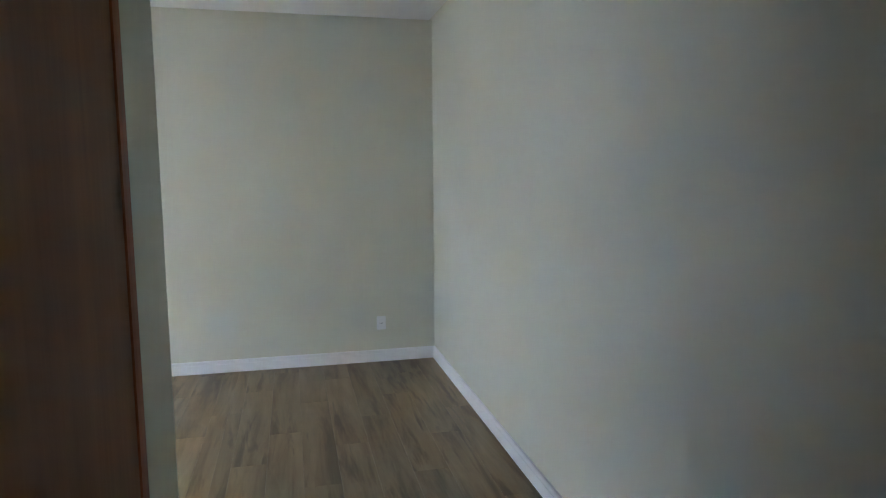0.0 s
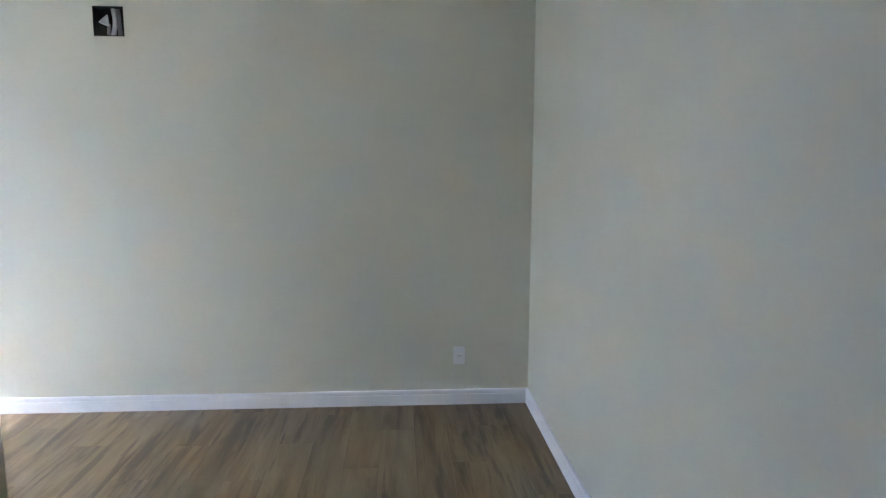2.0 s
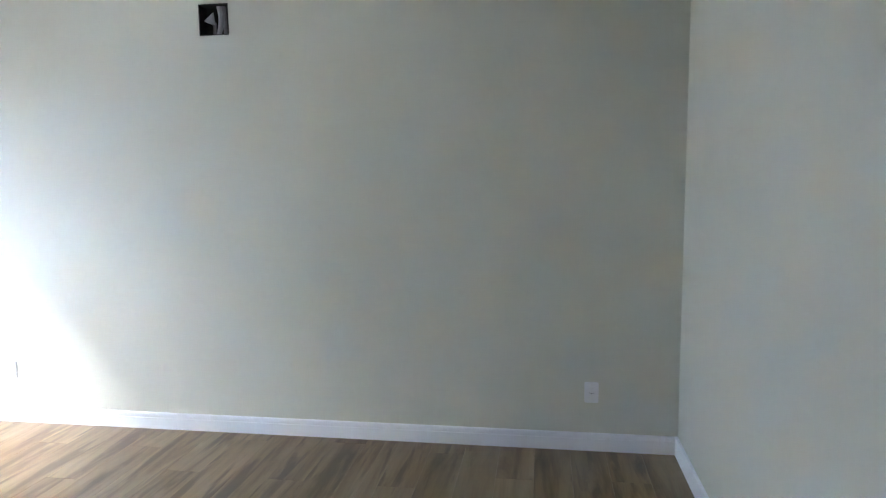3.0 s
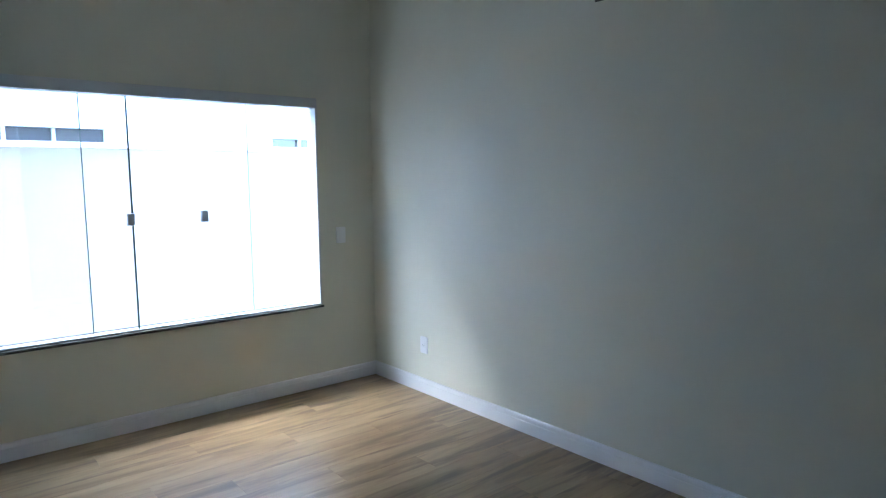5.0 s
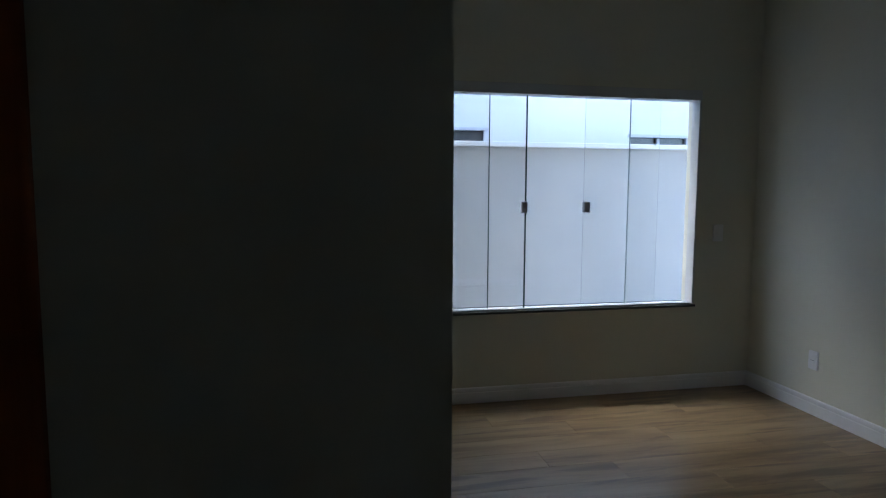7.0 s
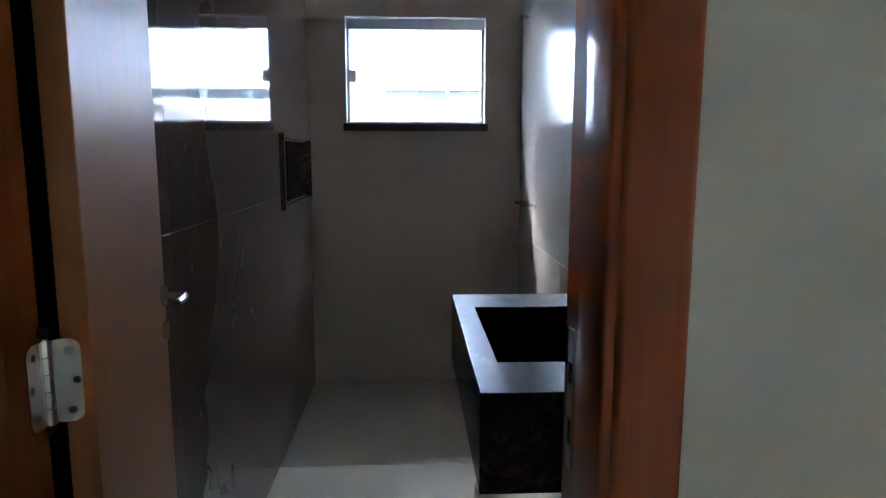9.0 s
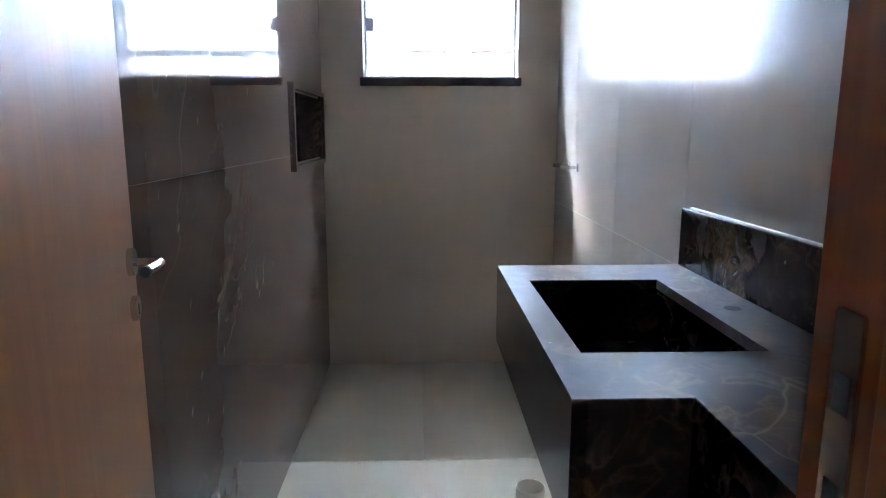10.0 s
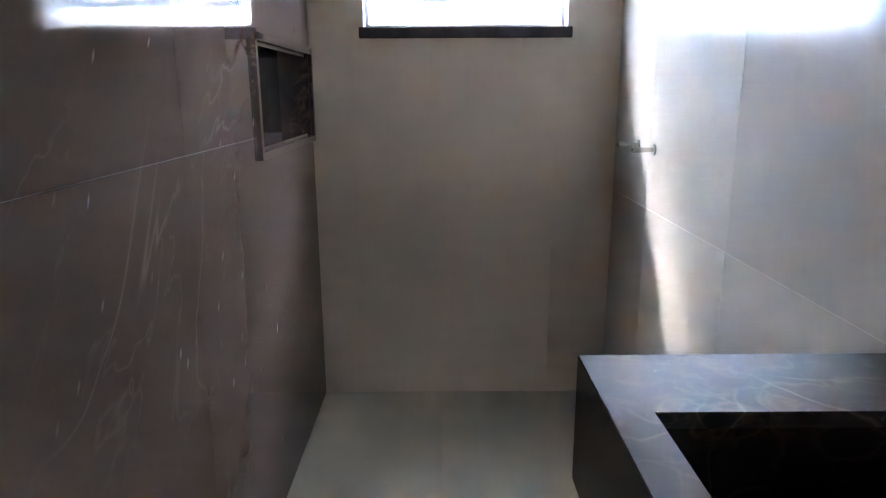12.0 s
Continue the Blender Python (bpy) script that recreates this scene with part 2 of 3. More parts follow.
M_VANITY = emperador("polished_dark_emperador_stone")
M_TOP = emperador("honed_dark_emperador_top", 0.33, 0.3, 0.8, 0.4)
M_NICHE = emperador("mirror_polished_dark_stone", 0.05, 0.6)
M_GRANITE = marble("black_granite", (0.022, 0.022, 0.026), (0.05, 0.048, 0.05), (0.13, 0.12, 0.12), 0.22, 9.0, 0.2)


# ---- mesh helpers ----
def box(bm, x0, y0, z0, x1, y1, z1, bevel=0.0, seg=1):
    made = bmesh.ops.create_cube(bm, size=1)["verts"]
    for v in made:
        v.co = Vector(((x0 + x1) / 2 + v.co.x * (x1 - x0), (y0 + y1) / 2 + v.co.y * (y1 - y0), (z0 + z1) / 2 + v.co.z * (z1 - z0)))
    if bevel:
        edges = {e for v in made for e in v.link_edges}
        bmesh.ops.bevel(bm, geom=list(edges), offset=bevel, segments=seg, affect="EDGES", profile=0.5)


def rod(bm, a, b, r, r2=None, sides=20):
    a, b = Vector(a), Vector(b)
    turn = (b - a).to_track_quat("Z", "Y").to_matrix().to_4x4()
    bmesh.ops.create_cone(bm, cap_ends=True, segments=sides, radius1=r, radius2=r if r2 is None else r2, depth=(b - a).length, matrix=Matrix.Translation((a + b) / 2) @ turn)


def extrude_profile(bm, pts, start, end):
    """A closed outline pts of (u, v) swept from start(u, v) to end(u, v)."""
    lo = [bm.verts.new(start(u, v)) for u, v in pts]
    hi = [bm.verts.new(end(u, v)) for u, v in pts]
    for i in range(len(pts)):
        j = (i + 1) % len(pts)
        bm.faces.new((lo[i], lo[j], hi[j], hi[i]))
    bm.faces.new(lo[::-1])
    bm.faces.new(hi)


def rounded(w, h, r, steps=5):
    pts = []
    for cx, cy, a0 in ((w / 2 - r, h / 2 - r, 0), (-w / 2 + r, h / 2 - r, 90), (-w / 2 + r, -h / 2 + r, 180), (w / 2 - r, -h / 2 + r, 270)):
        for i in range(steps + 1):
            a = radians(a0 + 90 * i / steps)
            pts.append((cx + r * math.cos(a), cy + r * math.sin(a)))
    return pts


def mesh_of(name, bm, material, smooth=False):
    bmesh.ops.recalc_face_normals(bm, faces=bm.faces[:])
    me = bpy.data.meshes.new(name)
    bm.to_mesh(me)
    bm.free()
    if material:
        me.materials.append(material)
    if smooth:
        me.shade_smooth()
        me.set_sharp_from_angle(angle=radians(35))
    return me


def part(name, bm, material, parent, label="", smooth=False):
    ob = new(name, mesh_of(name, bm, material, smooth))
    ob.parent = parent
    if label:
        tagged(ob, label=label)
    return ob


def thing(name, label, category, at=(0, 0, 0), group="", kind=""):
    ob = tagged(new(name), label, category, group, kind)
    ob.location = at
    return ob


def boxes(*list_of):
    bm = bmesh.new()
    for b in list_of:
        box(bm, *b)
    return bm


def structure(name, bm, material, label, category):
    return tagged(new(name, mesh_of(name, bm, material)), label, category, kind="structure")


# ---- plan ----
YN, YNB, YOUT, YOB = 4.65, 4.772, 4.93, 4.80          # bedroom and bathroom window walls, outer face
XBW, XBE, XC = -4.23, -3.015, -2.847       # bathroom west and east walls, bedroom side of the partition
YS, YSB = 1.62, 1.775                      # corridor side and bathroom side of the door wall
XW = -5.08                                 # entry wall
TOP, ZC = 2.92, 2.82
WX0, WX1, WZ0, WZ1 = -2.385, -0.445, 0.59, 2.03
BX0, BX1, BZ0, BZ1 = -4.018, -3.222, 1.53, 2.12
DX0, DX1, DZ = -4.125, -3.445, 2.03        # rough opening of the bathroom door
EY0, EY1 = 0.67, 1.53                      # entry opening

structure("wall_south", boxes((XW - 0.15, -0.16, -0.1, 0.15, 0, TOP)), M_WALL, "greige painted bedroom wall along the passage", "wall")
HY0, HY1, HZ0, HZ1 = 2.476, 2.654, 2.324, 2.498
structure("wall_east", boxes((0, 0, -0.1, 0.15, HY0, TOP), (0, HY1, -0.1, 0.15, YOB, TOP), (0, HY0, -0.1, 0.15, HY1, HZ0), (0, HY0, HZ1, 0.15, HY1, TOP), (0.09, HY0, HZ0, 0.15, HY1, HZ1)), M_WALL, "greige painted wall with a square service box cut in", "wall")
structure("wall_north", boxes((XC, YN, -0.1, WX0, YOB, TOP), (WX1, YN, -0.1, 0, YOB, TOP), (WX0, YN, -0.1, WX1, YOB, WZ0 - 0.0165), (WX0, YN, WZ1, WX1, YOB, TOP)), M_WALL, "greige painted wall around the large window", "wall")
structure("wall_partition", boxes((XBE + 0.0008, YSB, -0.1, XC, YOUT, TOP)), M_WALL, "greige painted partition between bedroom and bathroom", "wall")
structure("wall_door", boxes((XW, YS, -0.1, DX0, YSB, TOP), (DX1, YS, -0.1, XC, YSB, TOP), (DX0, YS, DZ + 0.03, DX1, YSB, TOP)), M_WALL, "greige painted wall with the bathroom doorway", "wall")
structure("wall_entry", boxes((XW - 0.15, 0, -0.1, XW, EY0 - 0.03, TOP), (XW - 0.15, EY1 + 0.03, -0.1, XW, 2.0, TOP), (XW - 0.15, EY0 - 0.03, DZ + 0.13, XW, EY1 + 0.03, TOP)), M_WALL, "greige painted wall with the bedroom entry doorway", "wall")
structure("wall_hall", boxes((-7.0, -0.6, -0.1, -6.85, 2.4, TOP), (-6.85, -0.6, -0.1, XW - 0.15, -0.45, TOP), (-6.85, 2.25, -0.1, XW - 0.15, 2.4, TOP), (XW - 0.15, -0.45, -0.1, XW - 0.148, 0, TOP), (XW - 0.15, 2.0, -0.1, XW - 0.148, 2.25, TOP)), M_WALL, "plain greige walls of the hall outside", "wall")
structure("ceiling_hall", boxes((-7.0, -0.6, 2.75, XW - 0.15, 2.4, 2.8)), M_CEIL, "plain white hall ceiling", "ceiling")
structure("floor_hall", boxes((-7.0, -0.6, -0.12, XW - 0.15, 2.4, -0.003)), M_PLANK, "brown wood plank hall floor", "floor")
NY0, NY1, NZ0, NZ1 = 3.995, 4.745, 1.122, 1.428
XWB = XBW - 0.0025
structure("wall_bath_west", boxes((-4.48, YSB, -0.1, XWB, NY0, TOP), (-4.48, NY1, -0.1, XWB, YOUT, TOP), (-4.48, NY0, -0.1, XWB, NY1, NZ0), (-4.48, NY0, NZ1, XWB, NY1, TOP), (-4.48, NY0, NZ0, -4.36, NY1, NZ1)), M_GROUT_W, "bathroom wall clad in polished brown marble tiles", "wall")
YNW = YNB + 0.0025
structure("wall_bath_north", boxes((XWB, YNW, -0.1, BX0, YOUT, TOP), (BX1, YNW, -0.1, XBE + 0.002, YOUT, TOP), (BX0, YNW, -0.1, BX1, YOUT, BZ0 - 0.04), (BX0, YNW, BZ1, BX1, YOUT, TOP)), M_GROUT, "bathroom wall clad in matte taupe tiles below the window", "wall")
structure("wall_bath_west_stub", boxes((-4.48, YS + 0.155, -0.1, -4.47, YSB + 0.01, TOP)), M_WALL, "plain wall end beside the bathroom", "wall")

structure("ceiling_bedroom", boxes((XC - 0.001, 0.028, ZC, -0.028, YN - 0.028, ZC + 0.02), (XW + 0.028, 0.028, ZC + 0.0005, XC - 0.001, YS - 0.028, ZC + 0.02)), M_CEIL, "white plasterboard ceiling with a shadow gap along the walls", "ceiling")
structure("ceiling_bath", boxes((XBW, YSB, 2.66, XBE, YNB, 2.7)), M_CEIL, "white plasterboard bathroom ceiling", "ceiling")
# eave is out of view; its depth per room is set to cut the skylight
structure("roof_slab", boxes((-7.0, -0.7, TOP, 1.2, YOUT, TOP + 0.14), (-7.0, YOUT, 2.90, -2.93, 5.57, TOP + 0.14), (-7.0, 5.57, 2.86, -2.93, 5.62, TOP + 0.16), (-2.93, YOUT, 2.90, 1.2, 5.33, TOP + 0.14), (-2.93, 5.33, 2.86, 1.2, 5.38, TOP + 0.16)), M_RENDER, "white roof slab with an unseen boxed eave and fascia sized to shape the window light", "roof")


# baseboards with a moulded top and a groove
def baseboard(x0, y0, x1, y1, nx, ny, name="baseboard"):
    pts = [(0.0, 0.0), (0.016, 0.0), (0.016, 0.068), (0.0135, 0.071), (0.0135, 0.075), (0.016, 0.078), (0.016, 0.094), (0.012, 0.1005), (0.0, 0.1005)]
    bm = bmesh.new()
    extrude_profile(bm, pts, lambda u, v: (x0 + nx * u, y0 + ny * u, v), lambda u, v: (x1 + nx * u, y1 + ny * u, v))
    return structure(name, bm, M_WHITE, "white moulded baseboard with a shallow groove", "baseboard")


baseboard(XW, 0.0, -0.0, 0.0, 0, 1)
baseboard(0.0, 0.016, 0.0, YN - 0.016, -1, 0)
baseboard(XC + 0.016, YN, -0.0, YN, 0, -1)
baseboard(XC, YS, XC, YN - 0.0005, 1, 0)
baseboard(DX1 + 0.075, YS, XC + 0.016, YS, 0, -1)
baseboard(XW, YS, DX0 - 0.075, YS, 0, -1)


# ---- wall plates ----
def wall_plate(name, label, at, rz, module):
    """Built on the plane y = 0, facing -y."""
    root = thing(name, label, "outlet" if module else "wall plate")
    bm = bmesh.new()
    out = rounded(0.076, 0.116, 0.009)
    extrude_profile(bm, out, lambda u, v: (u, 0, v), lambda u, v: (u, -0.006, v))
    extrude_profile(bm, [(u * 0.93, v * 0.95) for u, v in out], lambda u, v: (u, -0.006, v), lambda u, v: (u, -0.0095, v))
    part("cover_plate", bm, M_PLASTIC, root, smooth=True)
    bm = bmesh.new()
    extrude_profile(bm, rounded(0.030, 0.046, 0.010) if module else rounded(0.036, 0.070, 0.003), lambda u, v: (u, -0.0095, v), lambda u, v: (u, -0.0125, v))
    mod = part("socket_module" if module else "blank_module", bm, M_PLASTIC, root, smooth=True)
    if module:
        for dx, dz in ((-0.0095, 0.0), (0.0095, 0.0), (0.0, -0.003)):
            bm = bmesh.new()
            rod(bm, (dx, -0.0126, dz), (dx, -0.0131, dz), 0.0026, sides=12)
            part("pin_hole", bm, M_HOLE, mod)
    root.matrix_world = pose(*at, 0, 0, rz)
    return root


wall_plate("power_outlet", "white plastic power outlet near the floor by the passage wall", (0, 0.461, 0.331), -90, True)
wall_plate("power_outlet", "white plastic power outlet near the floor by the window wall", (0, 4.047, 0.336), -90, True)
wall_plate("wall_plate", "white plastic wall plate beside the bedroom window", (-0.282, YN, 1.079), 0, False)

# ---- service box for an air conditioner ----
svc = thing("service_box", "open dark square wall box with white insulated tubes inside", "service box", (0.0, 2.565, 2.41))
bm = bmesh.new()
w, h, d = 0.087, 0.085, 0.086
for s in ((-w, -h, w, -h + 0.004), (-w, h - 0.004, w, h), (-w, -h, -w + 0.004, h), (w - 0.004, -h, w, h)):
    box(bm, -0.002, s[0], s[1], d, s[2], s[3])
box(bm, d - 0.004, -w, -h, d, w, h)
part("box_shell", bm, M_BOXDARK, svc)
bm = bmesh.new()
for i in range(8):
    a0, a1 = i / 8, (i + 1) / 8
    f = lambda t: Vector((0.045 + 0.01 * math.sin(t * 3), -0.006 - 0.012 * math.sin(t * 2.6), -0.08 + 0.165 * t))
    rod(bm, f(a0), f(a1), 0.014, sides=14)
part("insulated_tube", bm, M_FOAM, svc, "white foam tube", True)
bm = bmesh.new()
rod(bm, (0.05, 0.022, -0.08), (0.05, 0.018, -0.005), 0.010, sides=14)
part("drain_tube", bm, M_LINING, svc, "grey drain tube", True)
bm = bmesh.new()
rod(bm, (0.03, 0.038, -0.012), (0.035, 0.018, 0.045), 0.032, 0.003, 14)
part("foam_wad", bm, M_FOAM, svc, "torn white foam wad", True)
bm = bmesh.new()
rod(bm, (0.055, -0.045, -0.08), (0.05, -0.04, 0.08), 0.012, sides=14)
part("cable_sleeve", bm, M_LINING, svc, "brown-grey sleeve", True)


# ---- windows ----
def frame_bar(parent, name, b, material=M_ALU, bevel=0.002):
    bm = bmesh.new()
    box(bm, *b, bevel)
    return part(name, bm, material, parent)


def pane(parent, x0, x1, z0, z1, y, low=0.0, high=0.0, edge=None):
    """A sliding leaf; low and high are half the widths of its edges at x0 and x1 where they show."""
    bm = bmesh.new()
    box(bm, x0, y - 0.0025, z0, x1, y + 0.0025, z1, 0.0008)
    p = part("pane", bm, M_GLASS, parent)
    p.visible_shadow = False
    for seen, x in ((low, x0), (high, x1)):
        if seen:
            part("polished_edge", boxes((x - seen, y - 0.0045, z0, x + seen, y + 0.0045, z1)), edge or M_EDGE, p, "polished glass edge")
    return p


def pull(parent, x, z, y):
    """Square clamp lock on both faces of a pane."""
    bm = bmesh.new()
    box(bm, x - 0.021, y - 0.016, z - 0.036, x + 0.021, y - 0.0045, z + 0.036, 0.003)
    box(bm, x - 0.021, y + 0.0045, z - 0.036, x + 0.021, y + 0.016, z + 0.036, 0.003)
    rod(bm, (x, y - 0.020, z), (x, y - 0.015, z), 0.011)
    return part("lock", bm, M_LOCK, parent, "square steel clamp lock", True)


win = thing("window_1", "white framed sliding glass window with one leaf slid open", "window", kind="structure")
FY = 4.705
frame_bar(win, "window_frame", (WX0, YN - 0.004, WZ1 - 0.066, WX1, FY + 0.045, WZ1))
frame_bar(win, "window_frame", (WX0, FY - 0.024, WZ0 + 0.001, WX1, FY + 0.04, WZ0 + 0.009))
frame_bar(win, "window_frame", (WX0, YN - 0.004, WZ0 + 0.009, WX0 + 0.016, FY + 0.03, WZ1 - 0.066))
frame_bar(win, "window_frame", (WX1 - 0.016, YN - 0.004, WZ0 + 0.009, WX1, FY + 0.03, WZ1 - 0.066))
z0, z1 = WZ0 + 0.010, WZ1 - 0.060
pane(win, WX0 + 0.012, -1.895, z0, z1, FY + 0.012, high=0.0028)
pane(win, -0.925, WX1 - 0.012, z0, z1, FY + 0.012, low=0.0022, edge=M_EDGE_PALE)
left = pane(win, -2.19, -1.655, z0, z1, FY - 0.012, high=0.0045)
right = pane(win, -1.255, -0.72, z0, z1, FY - 0.012)
pull(left, -1.665, 1.255, FY - 0.012)
pull(right, -1.235, 1.255, FY - 0.012)
bm = bmesh.new()
box(bm, WX0 - 0.010, YN - 0.010, WZ0 - 0.016, WX1 + 0.010, YN + 0.02, WZ0, 0.002)
box(bm, WX0, YN + 0.015, WZ0 - 0.0155, WX1, YOB + 0.03, WZ0 - 0.0005)
part("window_sill", bm, M_GRANITE, win, "black granite sill")

win2 = thing("window_2", "small white framed sliding bathroom window with a dark stone sill", "window", kind="structure")
FB = 4.87
frame_bar(win2, "window_frame", (BX0, FB - 0.04, BZ1 - 0.062, BX1, FB + 0.04, BZ1))
frame_bar(win2, "window_frame", (BX0, FB - 0.04, BZ0 + 0.001, BX1, FB + 0.04, BZ0 + 0.016))
frame_bar(win2, "window_frame", (BX0, FB - 0.028, BZ0 + 0.016, BX0 + 0.02, FB + 0.028, BZ1 - 0.062))
frame_bar(win2, "window_frame", (BX1 - 0.02, FB - 0.028, BZ0 + 0.016, BX1, FB + 0.028, BZ1 - 0.062))
pane(win2, BX0 + 0.01, -3.60, BZ0 + 0.018, BZ1 - 0.055, FB - 0.014, high=0.002)
p2 = pane(win2, -3.64, BX1 - 0.01, BZ0 + 0.018, BZ1 - 0.055, FB + 0.014)
pull(p2, BX0 + 0.035, 1.80, FB - 0.014)
bm = bmesh.new()
box(bm, BX0 - 0.014, YNB - 0.016, BZ0 - 0.042, BX1 + 0.014, YNB + 0.02, BZ0, 0.003)
box(bm, BX0, YNB + 0.01, BZ0 - 0.04, BX1, YOUT + 0.03, BZ0 - 0.0005)
part("window_sill", bm, M_GRANITE, win2, "dark stone sill")
# plastered reveal of the bathroom window
bm = boxes((BX0, YNB + 0.0005, BZ0, BX0 + 0.004, YOUT, BZ1 - 0.004), (BX1 - 0.004, YNB + 0.0005, BZ0, BX1, YOUT, BZ1 - 0.004), (BX0, YNB + 0.0005, BZ1 - 0.004, BX1, YOUT, BZ1))
structure("trim_window_reveal", bm, M_ALU, "white reveal of the bathroom window", "trim")


# ---- doors ----
def lever(parent, x, z, y, side, out):
    """Steel lever with round rose and key rose, on the plane x, reaching to side, standing off to out."""
    bm = bmesh.new()
    rod(bm, (x, y, z), (x + out * 0.009, y, z), 0.022, sides=28)
    h = part("handle", bm, M_STEEL, parent, "brushed steel lever handle", True)
    bm = bmesh.new()
    rod(bm, (x + out * 0.008, y, z), (x + out * 0.032, y, z), 0.0074)
    pts = [(0.030, 0.0), (0.039, 0.002), (0.045, 0.008), (0.048, 0.018), (0.047, 0.045), (0.040, 0.080)]
    last = None
    for dx, dy in pts:
        q = Vector((x + out * dx, y + side * dy, z))
        if last:
            rod(bm, last, q, 0.0074)
        bmesh.ops.create_icosphere(bm, subdivisions=2, radius=0.0074, matrix=Matrix.Translation(q))
        last = q
    part("lever", bm, M_HANDLE, h, "", True)
    bm = bmesh.new()
    rod(bm, (x + out * 0.040, y + side * 0.079, z), (x + out * 0.038, y + side * 0.0890, z), 0.0080)
    part("lever_end", bm, M_HOLE, h, "dark lever end")
    bm = bmesh.new()
    rod(bm, (x, y, z - 0.075), (x + out * 0.009, y, z - 0.075), 0.020, sides=28)
    k = part("key_rose", bm, M_STEEL, parent, "brushed steel keyhole rose", True)
    bm = bmesh.new()
    rod(bm, (x + out * 0.0088, y, z - 0.072), (x + out * 0.0095, y, z - 0.072), 0.004, sides=12)
    box(bm, x + out * 0.0092 - 0.0004, y - 0.002, z - 0.085, x + out * 0.0092 + 0.0004, y + 0.002, z - 0.072)
    part("keyhole", bm, M_HOLE, k)


def hinge(parent, at, spread, fold):
    """Butt hinge with two round-cornered plates about a vertical knuckle; spread and fold turn the two plates, degrees."""
    bm = bmesh.new()
    for i in range(5):
        z = -0.053 + i * 0.0214
        rod(bm, (0, 0, z), (0, 0, z + 0.0204), 0.0092, sides=20)
    rod(bm, (0, 0, 0.053), (0, 0, 0.058), 0.0045, sides=14)
    knuckle = part("hinge", bm, M_CHROME, parent, "chrome butt hinge", True)
    knuckle.location = at
    for z in (0.060, -0.060):
        bm = bmesh.new()
        bmesh.ops.create_icosphere(bm, subdivisions=2, radius=0.0078, matrix=Matrix.Translation((0, 0, z)))
        part("finial", bm, M_FINIAL, knuckle, "dark ball finial", True)
    for ang in (spread, fold):
        bm = bmesh.new()
        extrude_profile(bm, [(u + 0.021, v) for u, v in rounded(0.036, 0.106, 0.013)], lambda u, v: (u, -0.0012, v), lambda u, v: (u, 0.0012, v))
        p = part("hinge_plate", bm, M_STEEL, knuckle, "", True)
        for dz, du in ((-0.038, 0.026), (0.0, 0.033), (0.038, 0.026)):
            rod_bm = bmesh.new()
            rod(rod_bm, (du, -0.0018, dz), (du, 0.0018, dz), 0.0046, sides=16)
            rod_bm.transform(Matrix.Rotation(radians(ang), 4, "Z"))
            part("screw", rod_bm, M_SCREW, knuckle)
        p.rotation_euler = (0, 0, radians(ang))
    return knuckle


# bathroom door frame: jambs with a stop, casings on both faces
fr = thing("door_frame", "varnished red-brown hardwood frame round the bathroom doorway", "door frame")
JX0, JX1 = -4.086, -3.462
YC = YS - 0.014


def jamb(x_out, x_in):
    bm = bmesh.new()
    lo, hi = min(x_out, x_in), max(x_out, x_in)
    box(bm, lo, YC + 0.001, 0, hi, 1.70, 2.02, 0.005, 3)
    mid = x_out + (x_in - x_out) * (0.72 if x_in < -4 else 0.80)
    box(bm, min(x_out, mid), 1.695, 0, max(x_out, mid), YSB + 0.012 if x_in < -4 else 1.766, 2.02, 0.002)
    return part("jamb", bm, M_JAMB, fr, smooth=True)


jamb(DX0 + 0.001, JX0)
east = jamb(DX1 - 0.001, JX1)
bm = boxes((JX0, YC + 0.001, 1.995, JX1, 1.70, 2.028, 0.003), (JX0, 1.695, 2.01, JX1, YSB + 0.012, 2.028, 0.002))
part("head_jamb", bm, M_JAMB_X, fr)


def casing(x0, x1, z0, z1, ya, yb):
    bm = bmesh.new()
    s = 1 if yb > ya else -1
    w = x1 - x0
    arc = [(0.009 - 0.009 * math.cos(radians(a)), 0.009 + 0.009 * math.sin(radians(a))) for a in range(0, 91, 15)]
    pts = [(0, 0), (w, 0)] + [(w - u, v) for u, v in arc] + arc[::-1]
    extrude_profile(bm, pts, lambda u, v: (x0 + u, ya + s * v, z0), lambda u, v: (x0 + u, ya + s * v, z1))
    return part("casing", bm, M_JAMB, fr, smooth=True)


casing(-3.450, -3.376, 0, 2.094, YS, YS - 1)
casing(-4.190, -4.104, 0, 2.094, YS, YS - 1)
bm = boxes((-4.104, YS - 0.014, 2.01, -3.450, YS, 2.094, 0.003))
part("head_casing", bm, M_JAMB_X, fr)
bm = bmesh.new()
extrude_profile(bm, [(u + 1.727, v + 1.07) for u, v in rounded(0.026, 0.17, 0.004)], lambda u, v: (DX1 - 0.0135, u, v), lambda u, v: (DX1 - 0.0165, u, v))
st = part("strike_plate", bm, M_STEEL, fr, "steel strike plate")
bm = boxes((DX1 - 0.0170, 1.720, 1.09, DX1 - 0.0164, 1.734, 1.115), (DX1 - 0.0170, 1.720, 1.015, DX1 - 0.0164, 1.734, 1.045))
part("strike_hole", bm, M_HOLE, st)

# bathroom door leaf, standing open against the marble wall
HX, HY = -4.083, 1.783
door = thing("door_1", "open honey-brown wooden bathroom door with a steel lever", "door", (HX, HY, 0), kind="structure")
LW, LT = 0.640, 0.034
bm = bmesh.new()
